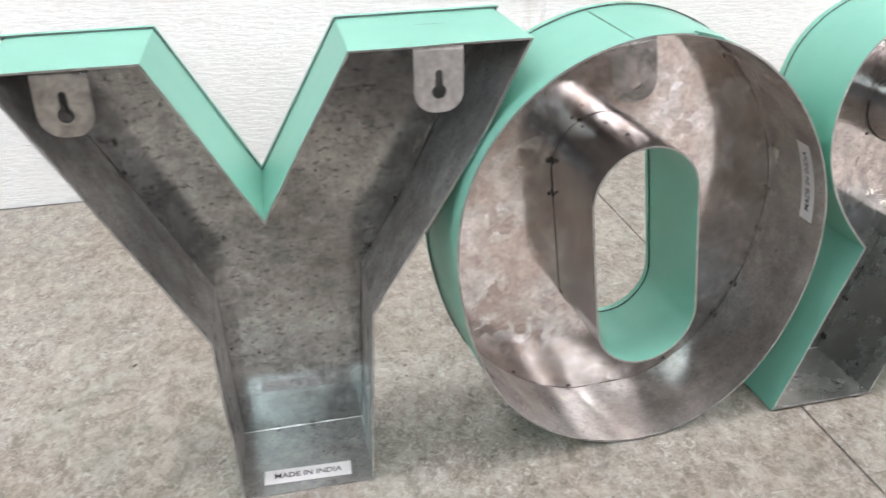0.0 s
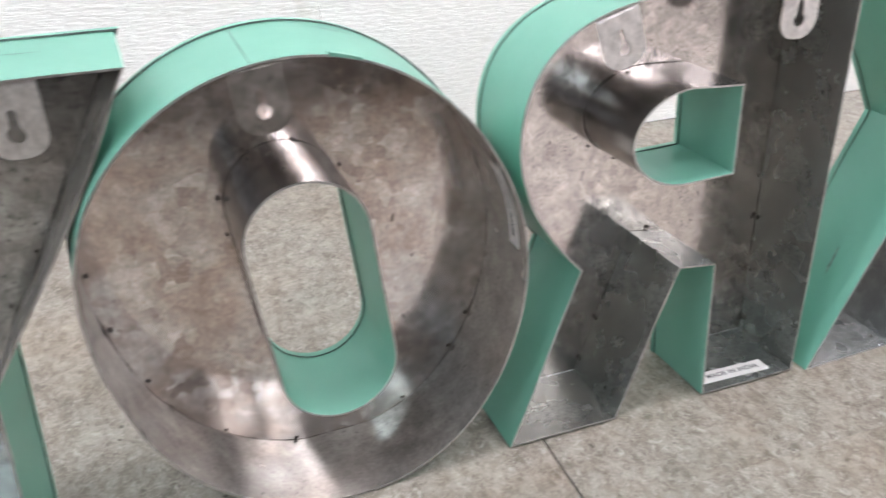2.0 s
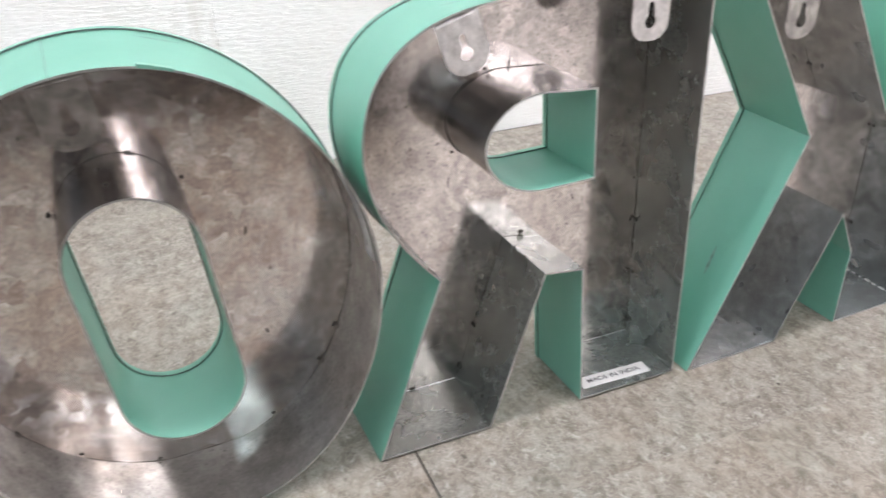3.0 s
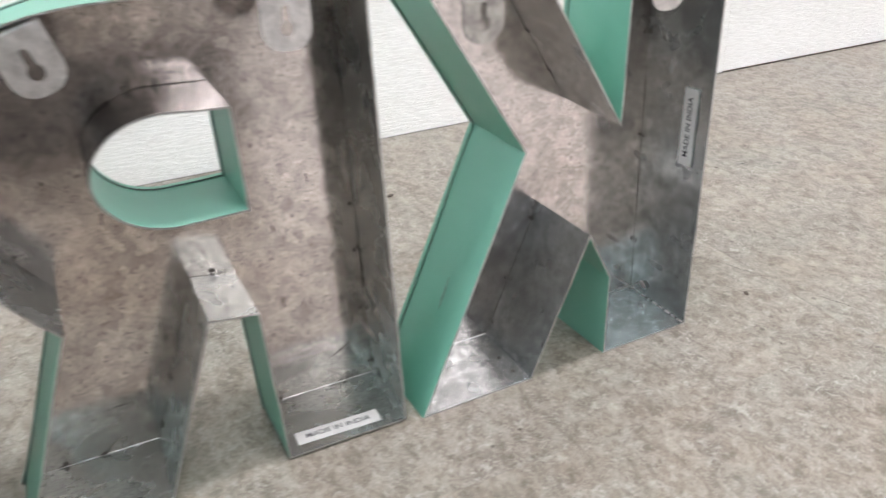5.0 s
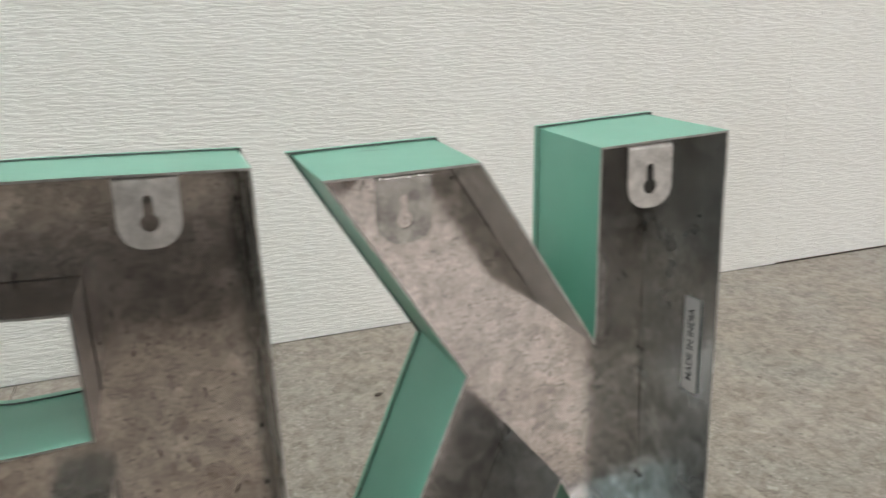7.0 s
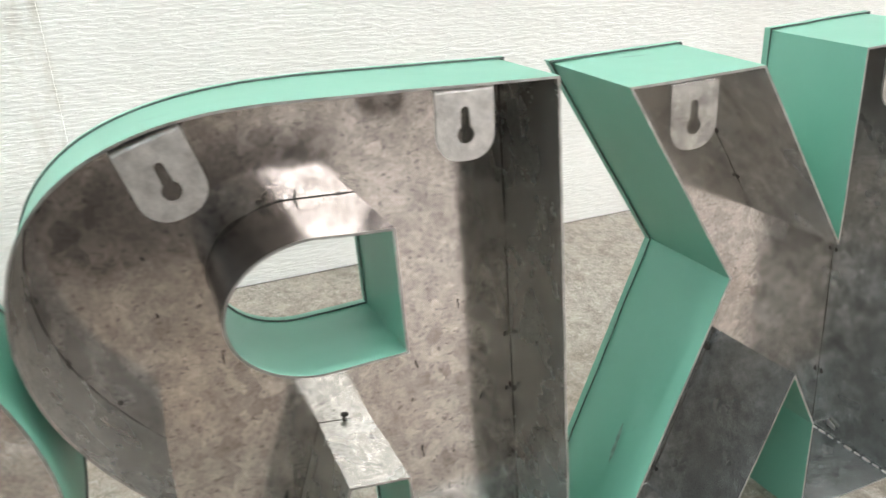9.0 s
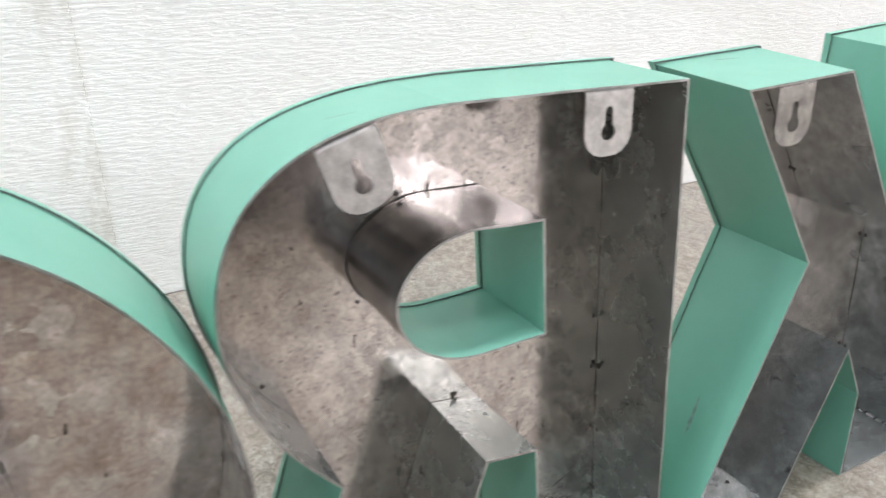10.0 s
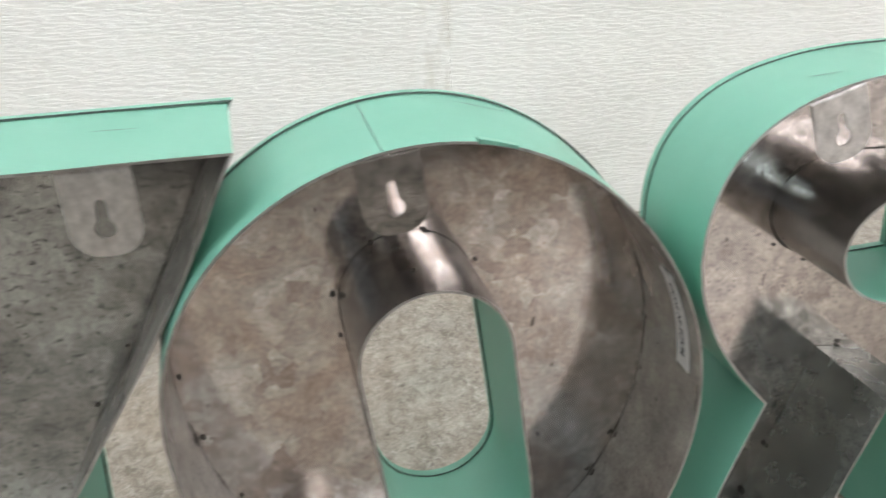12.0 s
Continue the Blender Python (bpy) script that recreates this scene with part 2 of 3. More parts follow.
DIFFUSER = glowing("lamp_diffuser", (0.99, 0.975, 1.035), LAMP_POWER)
COOL_DIFFUSER = glowing("cool_lamp_diffuser", (0.78, 1.02, 1.12), LAMP_POWER * 0.78)
CRUMB = plain("dark_grit", (0.09, 0.075, 0.06), 0.8, 0.0, 0.4, 400)


# ---- mesh helpers ----
def part(name, bm, material, parent=None, label=""):
    """Links a bmesh as one mesh object, under a thing or a part."""
    me = bpy.data.meshes.new(name)
    bm.to_mesh(me)
    bm.free()
    for m in material if isinstance(material, (list, tuple)) else [material]:
        me.materials.append(m)
    ob = new(name, me)
    ob.parent = parent
    return tagged(ob, label)


def box(bm, x0, x1, y0, y1, z0, z1, bevel=0.0):
    vs = bmesh.ops.create_cube(bm, size=1.0)["verts"]
    for v in vs:
        v.co = ((x0 + x1) / 2 + v.co.x * (x1 - x0), (y0 + y1) / 2 + v.co.y * (y1 - y0), (z0 + z1) / 2 + v.co.z * (z1 - z0))
    if bevel:
        es = list({e for v in vs for e in v.link_edges})
        bmesh.ops.bevel(bm, geom=es, offset=bevel, segments=2, affect="EDGES", profile=0.5)
    return bm


def thing(name, place, yaw, label, category, group="", lean=0.0):
    e = new(name)
    e.empty_display_size = 0.05
    e.matrix_world = pose(*place, lean, 0, yaw)
    return tagged(e, label, category, group)


def curve_through(points, per=6):
    """A smooth run through the given points."""
    pts = [Vector(p) for p in points]
    ext = [2 * pts[0] - pts[1], *pts, 2 * pts[-1] - pts[-2]]
    out = []
    for a, b, c, d in zip(ext, ext[1:], ext[2:], ext[3:]):
        for k in range(per):
            u = k / per
            out.append(0.5 * (2 * b + (c - a) * u + (2 * a - 5 * b + 4 * c - d) * u * u + (3 * b - a - 3 * c + d) * u ** 3))
    return [tuple(p) for p in out] + [tuple(pts[-1])]


# ---- the setting ----
X0, X1, Y0, WALL_Y = -3.8, 12.2, -16.2, 0.557
part("ceiling", box(bmesh.new(), X0, X1, Y0, WALL_Y, CEILING_Z, CEILING_Z + 0.1), CEILING_MAT)
tagged(bpy.data.objects["ceiling"], "plain white board ceiling of the shop room", "ceiling", kind="structure")
# Unseen walls; the west one is paler and bluer to throw cool light back.
for nm, b in (("wall_south", (X0, X1, Y0 - 0.1, Y0, 0, CEILING_Z)), ("wall_west", (X0 - 0.1, X0, Y0, WALL_Y, 0, CEILING_Z)), ("wall_east", (X1, X1 + 0.1, Y0, WALL_Y, 0, CEILING_Z))):
    tagged(part(nm, box(bmesh.new(), *b), COOL_BOUNCE if nm == "wall_west" else ROOM_PAINT), "plain painted room wall", "wall", kind="structure")

# Unseen board, added to darken reflections in the zinc in place of the operator.
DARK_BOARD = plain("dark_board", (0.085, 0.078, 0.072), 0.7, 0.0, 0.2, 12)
tagged(part("wall_low", box(bmesh.new(), 0.18, 0.95, -0.74, -0.66, -0.0015, 0.15), DARK_BOARD), "unseen low dark board added to darken reflections in the letters", "wall", kind="structure")

wall_north = tagged(part("wall_north", box(bmesh.new(), X0, X1, WALL_Y + 0.003, WALL_Y + 0.12, 0, CEILING_Z), PLASTER),
                    "wall with white ribbed vinyl covering", "wall", kind="structure")
SEAMS = [X0, -2.14, -0.76, 0.618, 1.662, 3.0, 4.4, 5.7, 7.1, 8.5, 9.9, X1]
for k, (a, b) in enumerate(zip(SEAMS, SEAMS[1:])):
    foot = 0.002 if a > 1.6 else 0.0
    part("wallpaper_panel", box(bmesh.new(), a + 0.00008, b - 0.00008, WALL_Y, WALL_Y + 0.003, foot, CEILING_Z, 0.00015), WALL_MAT, wall_north)

floor = tagged(part("floor", box(bmesh.new(), X0, X1, Y0, WALL_Y + 0.12, -0.08, -0.0015), JOINT), "floor of large grey-beige stone-look vinyl tiles", "floor", kind="structure")


# ---- the metal letters ----
SHEET = 0.0012


def offset_loop(pts, d):
    """The closed loop moved to its left by d, with mitred corners; also the left normal at each point."""
    n = len(pts)
    out, norms = [], []
    for i in range(n):
        p, q, r = Vector(pts[i - 1]), Vector(pts[i]), Vector(pts[(i + 1) % n])
        a, b = (q - p).normalized(), (r - q).normalized()
        na, nb = Vector((-a.y, a.x)), Vector((-b.y, b.x))
        h = (na + nb).normalized()
        out.append(q + h * (d / max(0.35, h.dot(na))))
        norms.append(h)
    return out, norms


def loop_of(runs):
    pts = []
    for run in runs:
        pts += list(run[:-1])
    return pts


def split_run(run, step=0.012):
    """A straight run cut into short pieces; a curve stays as it is."""
    if len(run) > 2:
        return list(run)
    a, b = Vector(run[0]), Vector(run[1])
    k = max(2, int((b - a).length / step))
    return [tuple(a.lerp(b, i / k)) for i in range(k + 1)]


def no_pull(x, z):
    return 0.0, 0.0


def side_panel(run_out, run_in, norms, parent, inner_mat, curved, depth, flare, pull):
    """One folded strip of sheet: painted outside, bare inside, with a raw rim and slight dents."""
    bm = bmesh.new()
    rows, n = 5, len(run_out)
    seed = Vector((run_out[0][0] * 31, run_out[0][1] * 17, n))
    size = 0.00012 if curved else min(0.0007, 0.006 * (Vector(run_out[-1]) - Vector(run_out[0])).length)
    grid = {}
    for side, run in ((0, run_out), (1, run_in)):
        for i in range(n):
            s = i / (n - 1)
            for j in range(rows + 1):
                d = j / rows
                amp = size * (min(1.0, 8 * s, 8 * (1 - s)) if curved else math.sin(math.pi * s)) * (1 - d) ** 0.5
                w = amp * noise.noise(Vector((run_out[i][0] * 22, d * 1.6, run_out[i][1] * 22)) + seed) * (0.0 if i in (0, n - 1) else 1.0)
                w -= flare * d
                x, z = run[i][0] + norms[i].x * w, max(0.0 if side == 0 else SHEET, run[i][1] + norms[i].y * w) if run[i][1] < 0.004 else run[i][1] + norms[i].y * w
                dx, dz = pull(*run_out[i])
                grid[side, i, j] = bm.verts.new((x + dx * d, d * depth, z + dz * d))
    for i in range(n - 1):
        for j in range(rows):
            f = bm.faces.new((grid[0, i, j], grid[0, i, j + 1], grid[0, i + 1, j + 1], grid[0, i + 1, j]))
            f.material_index, f.smooth = 0, True
            f = bm.faces.new((grid[1, i, j], grid[1, i + 1, j], grid[1, i + 1, j + 1], grid[1, i, j + 1]))
            f.material_index, f.smooth = 1, True
        f = bm.faces.new((grid[0, i, 0], grid[0, i + 1, 0], grid[1, i + 1, 0], grid[1, i, 0]))
        f.material_index = 2
        f = bm.faces.new((grid[0, i, rows], grid[1, i, rows], grid[1, i + 1, rows], grid[0, i + 1, rows]))
        f.material_index = 2
    if curved:
        bmesh.ops.remove_doubles(bm, verts=bm.verts[:], dist=0.00005)
    else:
        for i in (0, n - 1):
            for j in range(rows):
                bm.faces.new((grid[0, i, j], grid[1, i, j], grid[1, i, j + 1], grid[0, i, j + 1])).material_index = 2
    bmesh.ops.recalc_face_normals(bm, faces=bm.faces)
    for e in bm.edges:
        e.smooth = len({f.material_index for f in e.link_faces}) == 1
    return part("side_panel", bm, [MINT, inner_mat, RAW_EDGE], parent, "folded strip, mint green outside and bare zinc inside")


def face_plate(loops, parent, mat, depth):
    """The flat front sheet, seen from behind, with its cut edge a little proud of the sides."""
    bm = bmesh.new()
    for pts in loops:
        out, _ = offset_loop(pts, -0.0003)
        vs = [bm.verts.new((p.x, depth, p.y)) for p in out]
        for a, b in zip(vs, vs[1:] + vs[:1]):
            bm.edges.new((a, b))
    bmesh.ops.triangle_fill(bm, use_beauty=True, edges=bm.edges[:])
    for f in bm.faces:
        f.normal_update()
        if f.normal.y > 0:
            f.normal_flip()
    ext = bmesh.ops.extrude_face_region(bm, geom=bm.faces[:])
    moved = {v for v in ext["geom"] if isinstance(v, bmesh.types.BMVert)}
    for v in moved:
        v.co.y += 0.0016
    for f in bm.faces:
        f.normal_update()
        f.material_index = 0 if abs(f.normal.y) > 0.9 and f.calc_center_median().y < depth + 0.0005 else (1 if abs(f.normal.y) < 0.9 else 2)
    bmesh.ops.recalc_face_normals(bm, faces=bm.faces)
    return part("face_plate", bm, [mat, DARK_EDGE, MINT], parent, "flat zinc sheet closing the front")


def folded_lip(pts, parent, depth):
    """The face sheet's edge folded back over the sides: a narrow painted band with dark, open edges."""
    bm = bmesh.new()
    low, high = offset_loop(pts, -0.0002)[0], offset_loop(pts, -0.0011)[0]
    rings = []
    for p, q in zip(low, high):
        zp, zq = max(0.0002, p.y), max(0.0001, q.y)
        w = 0.0007 * noise.noise(Vector((q.x * 70, q.y * 70, 5.5)))
        rings.append([bm.verts.new(c) for c in ((p.x, depth - 0.0036 + w, zp), (q.x, depth - 0.0034 + w, zq), (q.x, depth + 0.0012, zq), (p.x, depth + 0.0012, zp))])
    for a, b in zip(rings, rings[1:] + rings[:1]):
        for k in range(4):
            f = bm.faces.new((a[k], a[(k + 1) % 4], b[(k + 1) % 4], b[k]))
            f.material_index = 0 if k == 1 else 1
    bmesh.ops.recalc_face_normals(bm, faces=bm.faces)
    part("folded_lip", bm, [MINT, DARK_EDGE], parent, "folded edge of the front sheet")


def seam_bead(run_in, norms, parent, depth, mat, base=0.00018):
    """A thin line of flux and solder where a side meets the face, uneven in width."""
    bm = bmesh.new()
    rings = []
    for p, nn in zip(run_in, norms):
        k = base + 0.0009 * noise.noise(Vector((p[0] * 90, p[1] * 90, 9.1)))
        k = max(k, 0.00006)
        rings.append([bm.verts.new((p[0], depth, p[1])), bm.verts.new((p[0], depth - k, p[1])), bm.verts.new((p[0] + nn.x * k, depth, p[1] + nn.y * k))])
    for a, b in zip(rings, rings[1:]):
        for u, w in ((0, 1), (1, 2), (2, 0)):
            bm.faces.new((a[u], a[w], b[w], b[u]))
    bm.faces.new(rings[0])
    bm.faces.new(rings[-1][::-1])
    bmesh.ops.recalc_face_normals(bm, faces=bm.faces)
    part("solder_seam", bm, mat, parent, "thin uneven solder line")


def solder_mesh(mat):
    bm = bmesh.new()
    bmesh.ops.create_icosphere(bm, subdivisions=2, radius=1.0)
    for v in bm.verts:
        v.co *= 1 + 0.35 * noise.noise(v.co * 1.7)
    for f in bm.faces:
        f.smooth = True
    me = bpy.data.meshes.new("solder_spot")
    bm.to_mesh(me)
    bm.free()
    me.materials.append(mat)
    return me


SPOT = solder_mesh(SOLDER)
BRIGHT_SPOT = solder_mesh(SOLDER_BRIGHT)


def solder_spot(parent, place, normal, along, size, mesh=SPOT, stretch=1.0):
    """A flat dark dot of solder that lies on a sheet, a little longer along its seam."""
    z = Vector(normal).normalized()
    x = Vector(along)
    x = (x - z * x.dot(z)).normalized()
    y = z.cross(x)
    o = new("solder_spot", mesh)
    o.parent = parent
    turn = Matrix((x, y, z)).transposed().to_4x4()
    o.matrix_basis = Matrix.Translation(place) @ turn @ Matrix.Diagonal((size * stretch * random.uniform(1.0, 1.5), size * random.uniform(0.7, 1.0), size * 0.35, 1))


def hanger(parent, x, z, lean, width=0.028, drop=0.036, y=0.0030, mat=HANGER_ZINC):
    """Keyhole hanging plate in the plane of the rim: bent tab on top, rounded foot, keyhole slot."""
    bm = bmesh.new()
    w, t = width / 2, 0.0011
    r = width * 0.42
    outer = [(-w, -0.0034), (-w, -drop + r)]
    outer += [(-w + r - r * math.cos(a), -drop + r - r * math.sin(a)) for a in np.linspace(0.15, math.pi / 2, 7)]
    outer += [(w - r + r * math.sin(a), -drop + r - r * math.cos(a)) for a in np.linspace(0, math.pi / 2, 8)]
    outer += [(w, -0.0034)]
    zc = -drop + 0.0118
    key = [(0.0042 * math.sin(a), zc - 0.0042 * math.cos(a)) for a in np.linspace(-2.55, 2.55, 15)]
    key += [(0.0021 * math.cos(a), zc + 0.0105 + 0.0021 * math.sin(a)) for a in np.linspace(0.1, math.pi - 0.1, 6)]
    for pts in (outer, key):
        vs = [bm.verts.new((p[0], 0, p[1])) for p in pts]
        for a, b in zip(vs, vs[1:] + vs[:1]):
            bm.edges.new((a, b))
    bmesh.ops.triangle_fill(bm, use_beauty=True, edges=bm.edges[:])
    ext = bmesh.ops.extrude_face_region(bm, geom=bm.faces[:])
    for v in ext["geom"]:
        if isinstance(v, bmesh.types.BMVert):
            v.co.y += t
    # bent tab that lies under the top panel
    prev = None
    for k in range(7):
        a = math.pi / 2 * min(k, 5) / 5
        back = 0.010 if k == 6 else 0.0
        cy, cz = 0.003, -0.0031
        ring = []
        for rad in (0.003, 0.003 - t):
            for sx in (-w, w):
                ring.append(bm.verts.new((sx, cy - rad * math.cos(a) + back, cz + rad * math.sin(a) - 0.0005)))
        if prev:
            for u, v2 in ((0, 1), (1, 3), (3, 2), (2, 0)):
                bm.faces.new((prev[u], prev[v2], ring[v2], ring[u]))
        prev = ring
    bmesh.ops.recalc_face_normals(bm, faces=bm.faces)
    ob = part("hanger_plate", bm, mat, parent, "zinc keyhole hanging plate")
    ob.matrix_basis = pose(x, y, z, 0, lean, 0)
    return ob


def sticker(parent, m, width=0.061, height=0.0135, bend=0.0):
    """White paper label with printed words, lying in its own xy plane or on a hollow of radius bend."""
    def rise(x):
        return bend - math.sqrt(bend * bend - x * x) if bend else 0.0

    bm = bmesh.new()
    nx = 16
    rows = []
    for i in range(nx + 1):
        x = (i / nx - 0.5) * width
        rows.append([bm.verts.new((x, y, rise(x) + z)) for y, z in ((-height / 2, 0.0), (height / 2, 0.0), (height / 2, 0.0003), (-height / 2, 0.0003))])
    for a, b in zip(rows, rows[1:]):
        for k in range(4):
            bm.faces.new((a[k], a[(k + 1) % 4], b[(k + 1) % 4], b[k]))
    bm.faces.new(rows[0])
    bm.faces.new(rows[-1][::-1])
    bmesh.ops.recalc_face_normals(bm, faces=bm.faces)
    ob = part("label_sticker", bm, PAPER, parent, "white paper origin label")
    ob.matrix_basis = m
    cu = bpy.data.curves.new("words", "FONT")
    cu.body, cu.align_x, cu.align_y, cu.size, cu.offset = "MADE IN INDIA", "CENTER", "CENTER", 0.0068, 0.00010
    tmp = bpy.data.objects.new("words", cu)
    scene.collection.objects.link(tmp)
    bpy.context.view_layer.update()
    me = bpy.data.meshes.new_from_object(tmp.evaluated_get(bpy.context.evaluated_depsgraph_get()))
    bpy.data.objects.remove(tmp)
    for v in me.vertices:
        v.co.z += rise(v.co.x)
    me.materials.clear()
    me.materials.append(INK)
    words = new("lettering", me)
    words.parent = ob
    words.matrix_basis = pose(0, 0, 0.00045)
    tagged(words, "printed black capitals")
    return ob


def scuff(parent, m, length, width):
    """A rubbed grey mark on the paint."""
    bm = bmesh.new()
    n = 14
    top, bot = [], []
    for i in range(n + 1):
        s = i / n
        w = width * math.sin(math.pi * s) ** 0.7 * (0.5 + 0.5 * abs(noise.noise(Vector((s * 7, length * 90, 1.0)))) * 2)
        top.append(bm.verts.new(((s - 0.5) * length, w / 2 + 0.0006 * noise.noise(Vector((s * 5, 2, 2))), 0)))
        bot.append(bm.verts.new(((s - 0.5) * length, -w / 2 - 0.0002, 0)))
    for i in range(n):
        bm.faces.new((bot[i], bot[i + 1], top[i + 1], top[i]))
    ob = part("scuff_mark", bm, SCUFF, parent, "rubbed grey scuff")
    ob.matrix_basis = m
    return ob


def scratch(parent, x0, z0, x1, z1, depth, width=0.0005):
    """A thin dark scratch on the inside of the front sheet."""
    a, b = Vector((x0, z0)), Vector((x1, z1))
    side = Vector((a.y - b.y, b.x - a.x)).normalized()
    bm = bmesh.new()
    n = 8
    rows = []
    for i in range(n + 1):
        t = i / n
        c = a.lerp(b, t) + side * 0.0008 * noise.noise(Vector((t * 4, x0 * 50, 3.0)))
        w = width * (0.25 + math.sin(math.pi * t)) / 2
        rows.append([bm.verts.new((c.x + side.x * k, depth - 0.0002, c.y + side.y * k)) for k in (-w, w)])
    for p, q in zip(rows, rows[1:]):
        bm.faces.new((p[0], q[0], q[1], p[1]))
    part("scratch", bm, SOLDER, parent, "thin dark scratch")


def metal_letter(label, centre, y, yaw, contours, face_mat, side_mat, depth, lean=0.0, flare=0.0012, pull=no_pull, lift=0.0, tube_bead=0.0007):
    """contours: closed lists of runs in the plane of the rim, material on the left. Each run is one side panel."""
    root = thing("metal_letter", (centre, y, lift), yaw, label, "metal letter", "metal letters in a row", lean)
    loops = []
    for number, runs in enumerate(contours):
        widen = flare if number == 0 else 0.0
        runs = [split_run([(p[0] - centre, p[1]) for p in run]) for run in runs]
        pts = loop_of(runs)
        inner, norms = offset_loop(pts, SHEET)
        inner = [tuple(p) for p in inner]
        far = [Vector(pull(*p)) for p in pts]
        loops.append([(p.x + f.x, max(0.0004, p.y + f.y)) for p, f in zip(offset_loop(pts, -widen)[0], far)])
        at = 0
        for run in runs:
            n = len(run)
            ids = [(at + k) % len(pts) for k in range(n)]
            at += n - 1
            a, b = Vector(run[0]), Vector(run[-1])
            nn = [norms[i] for i in ids]
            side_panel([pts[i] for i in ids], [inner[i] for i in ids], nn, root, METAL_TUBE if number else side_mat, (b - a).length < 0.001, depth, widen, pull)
            on_floor = abs(run[0][1]) < 0.001 and abs(run[-1][1]) < 0.001
            seam_bead([(inner[i][0] - norms[i].x * widen + far[i].x, max(SHEET, inner[i][1] - norms[i].y * widen + far[i].y)) for i in ids], nn, root, depth, SOLDER_BRIGHT if on_floor else SOLDER, tube_bead if number else (0.00045 if on_floor else 0.0003))
            length = sum((Vector(pts[ids[k + 1]]) - Vector(pts[ids[k]])).length for k in range(n - 1))
            count = max(2, round(length / 0.042))
            for k in range(count):
                i = ids[min(n - 2, max(1, int((k + random.uniform(0.3, 0.7)) / count * (n - 1))))]
                q = norms[i]
                p = Vector(inner[i]) - q * widen + far[i]
                along = (-q.y, 0, q.x)
                off = random.uniform(0.0014, 0.0032)
                if random.random() < 0.6:
                    rim = p + q * (widen * off / depth + 0.0001)
                    solder_spot(root, (rim.x, depth - off, max(rim.y, SHEET)), (q.x, 0, q.y), along, random.uniform(0.0013, 0.0021))
                if random.random() < 0.5:
                    on = p + q * (off + 0.001)
                    solder_spot(root, (on.x, depth - 0.0002, on.y), (0, -1, 0), along, random.uniform(0.0011, 0.0018))
    face_plate(loops, root, face_mat, depth)
    for pts in loops:
        folded_lip(pts, root, depth)
    return root


def straight(*corners):
    """A closed contour of straight panels."""
    return [[a, b] for a, b in zip(corners, corners[1:] + corners[:1])]


# letter Y
yc = 0.265


def drawn_in(x, z):
    """The front sheet is a little narrower than the rim at the tip of one arm."""
    w = min(1.0, max(0.0, (x + yc - 0.325) / 0.06)) * min(1.0, max(0.0, (z - 0.14) / 0.09))
    return -0.0062 * w, 0.002 * min(1.0, z / 0.3)


arm = [tuple(p) for p in curve_through([(0.3187, 0.1367), (0.3550, 0.193), (0.3905, 0.2515), (0.4173, 0.3034)], 5)]
letter_y = metal_letter("mint green letter Y seen from its open galvanised back", yc, 0.001, -0.6,
                        [[[(0.2205, 0.0), (0.3105, 0.0)], [(0.3105, 0.0), (0.3187, 0.1367)], arm, [(0.4173, 0.3034), (0.3145, 0.303)], [(0.3145, 0.303), (0.2597, 0.2097)],
                          [(0.2597, 0.2097), (0.2086, 0.304)], [(0.2086, 0.304), (0.130, 0.304)], [(0.130, 0.304), (0.2176, 0.1305)], [(0.2176, 0.1305), (0.2205, 0.0)]]],
                        METAL_FINE, METAL_STRIP, 0.069, pull=drawn_in)
hanger(letter_y, 0.1685 - yc, 0.3036, 2, mat=HANGER_DULL)
hanger(letter_y, 0.364 - yc, 0.3026, 0, drop=0.0385)
sticker(letter_y, pose(0.2655 - yc, 0.0155, 0.0013, 0, 0, -2))
scuff(letter_y, pose(0.1020, 0.0395, 0.3055, 2.9, 0, -2), 0.021, 0.0016)

# letter O: an oval that leans to one side, with a round-ended slot
oc, oz = 0.500, 0.150
WAVES = ((0.00045, 0.00193), (-0.01016, -0.00475), (0.0002, 0.0013), (-0.00002, 0.00023), (0.00068, 0.00039))
oval = []
for k in range(120):
    a = radians(100.2) + 2 * math.pi * k / 120
    r = 0.13986 + sum(c * math.cos((i + 1) * a) + d * math.sin((i + 1) * a) for i, (c, d) in enumerate(WAVES))
    oval.append((oc + r * math.cos(a), max(0.0, oz + r * math.sin(a))))
oval.append(oval[0])
SLOT_X, SLOT_Z, R_SLOT, L_SLOT, SLOT_TILT = 0.4985, 0.1528, 0.0355, 0.0445, 6.5


def turned(u, w):
    a = radians(SLOT_TILT)
    return (SLOT_X + u * math.cos(a) - w * math.sin(a), SLOT_Z + u * math.sin(a) + w * math.cos(a))


slot = []
for k in range(25):
    a = math.pi * k / 24
    slot.append(turned(R_SLOT * math.cos(a), L_SLOT + R_SLOT * math.sin(a)))
for k in range(1, 6):
    slot.append(turned(-R_SLOT, L_SLOT * (1 - 2 * k / 6)))
for k in range(25):
    a = math.pi + math.pi * k / 24
    slot.append(turned(R_SLOT * math.cos(a), -L_SLOT + R_SLOT * math.sin(a)))
for k in range(1, 6):
    slot.append(turned(R_SLOT, -L_SLOT * (1 - 2 * k / 6)))
slot = slot[::-1]
slot.append(slot[0])
letter_o = metal_letter("mint green letter O seen from its open stained metal back", oc, -0.005, 2.3, [[oval], [slot]], METAL_BLOTCH, METAL_STRIP, 0.069, flare=0.0033, tube_bead=0.00032)
hanger(letter_o, 0.476 - oc, 0.2992, -7, drop=0.0375, mat=HANGER_DULL)
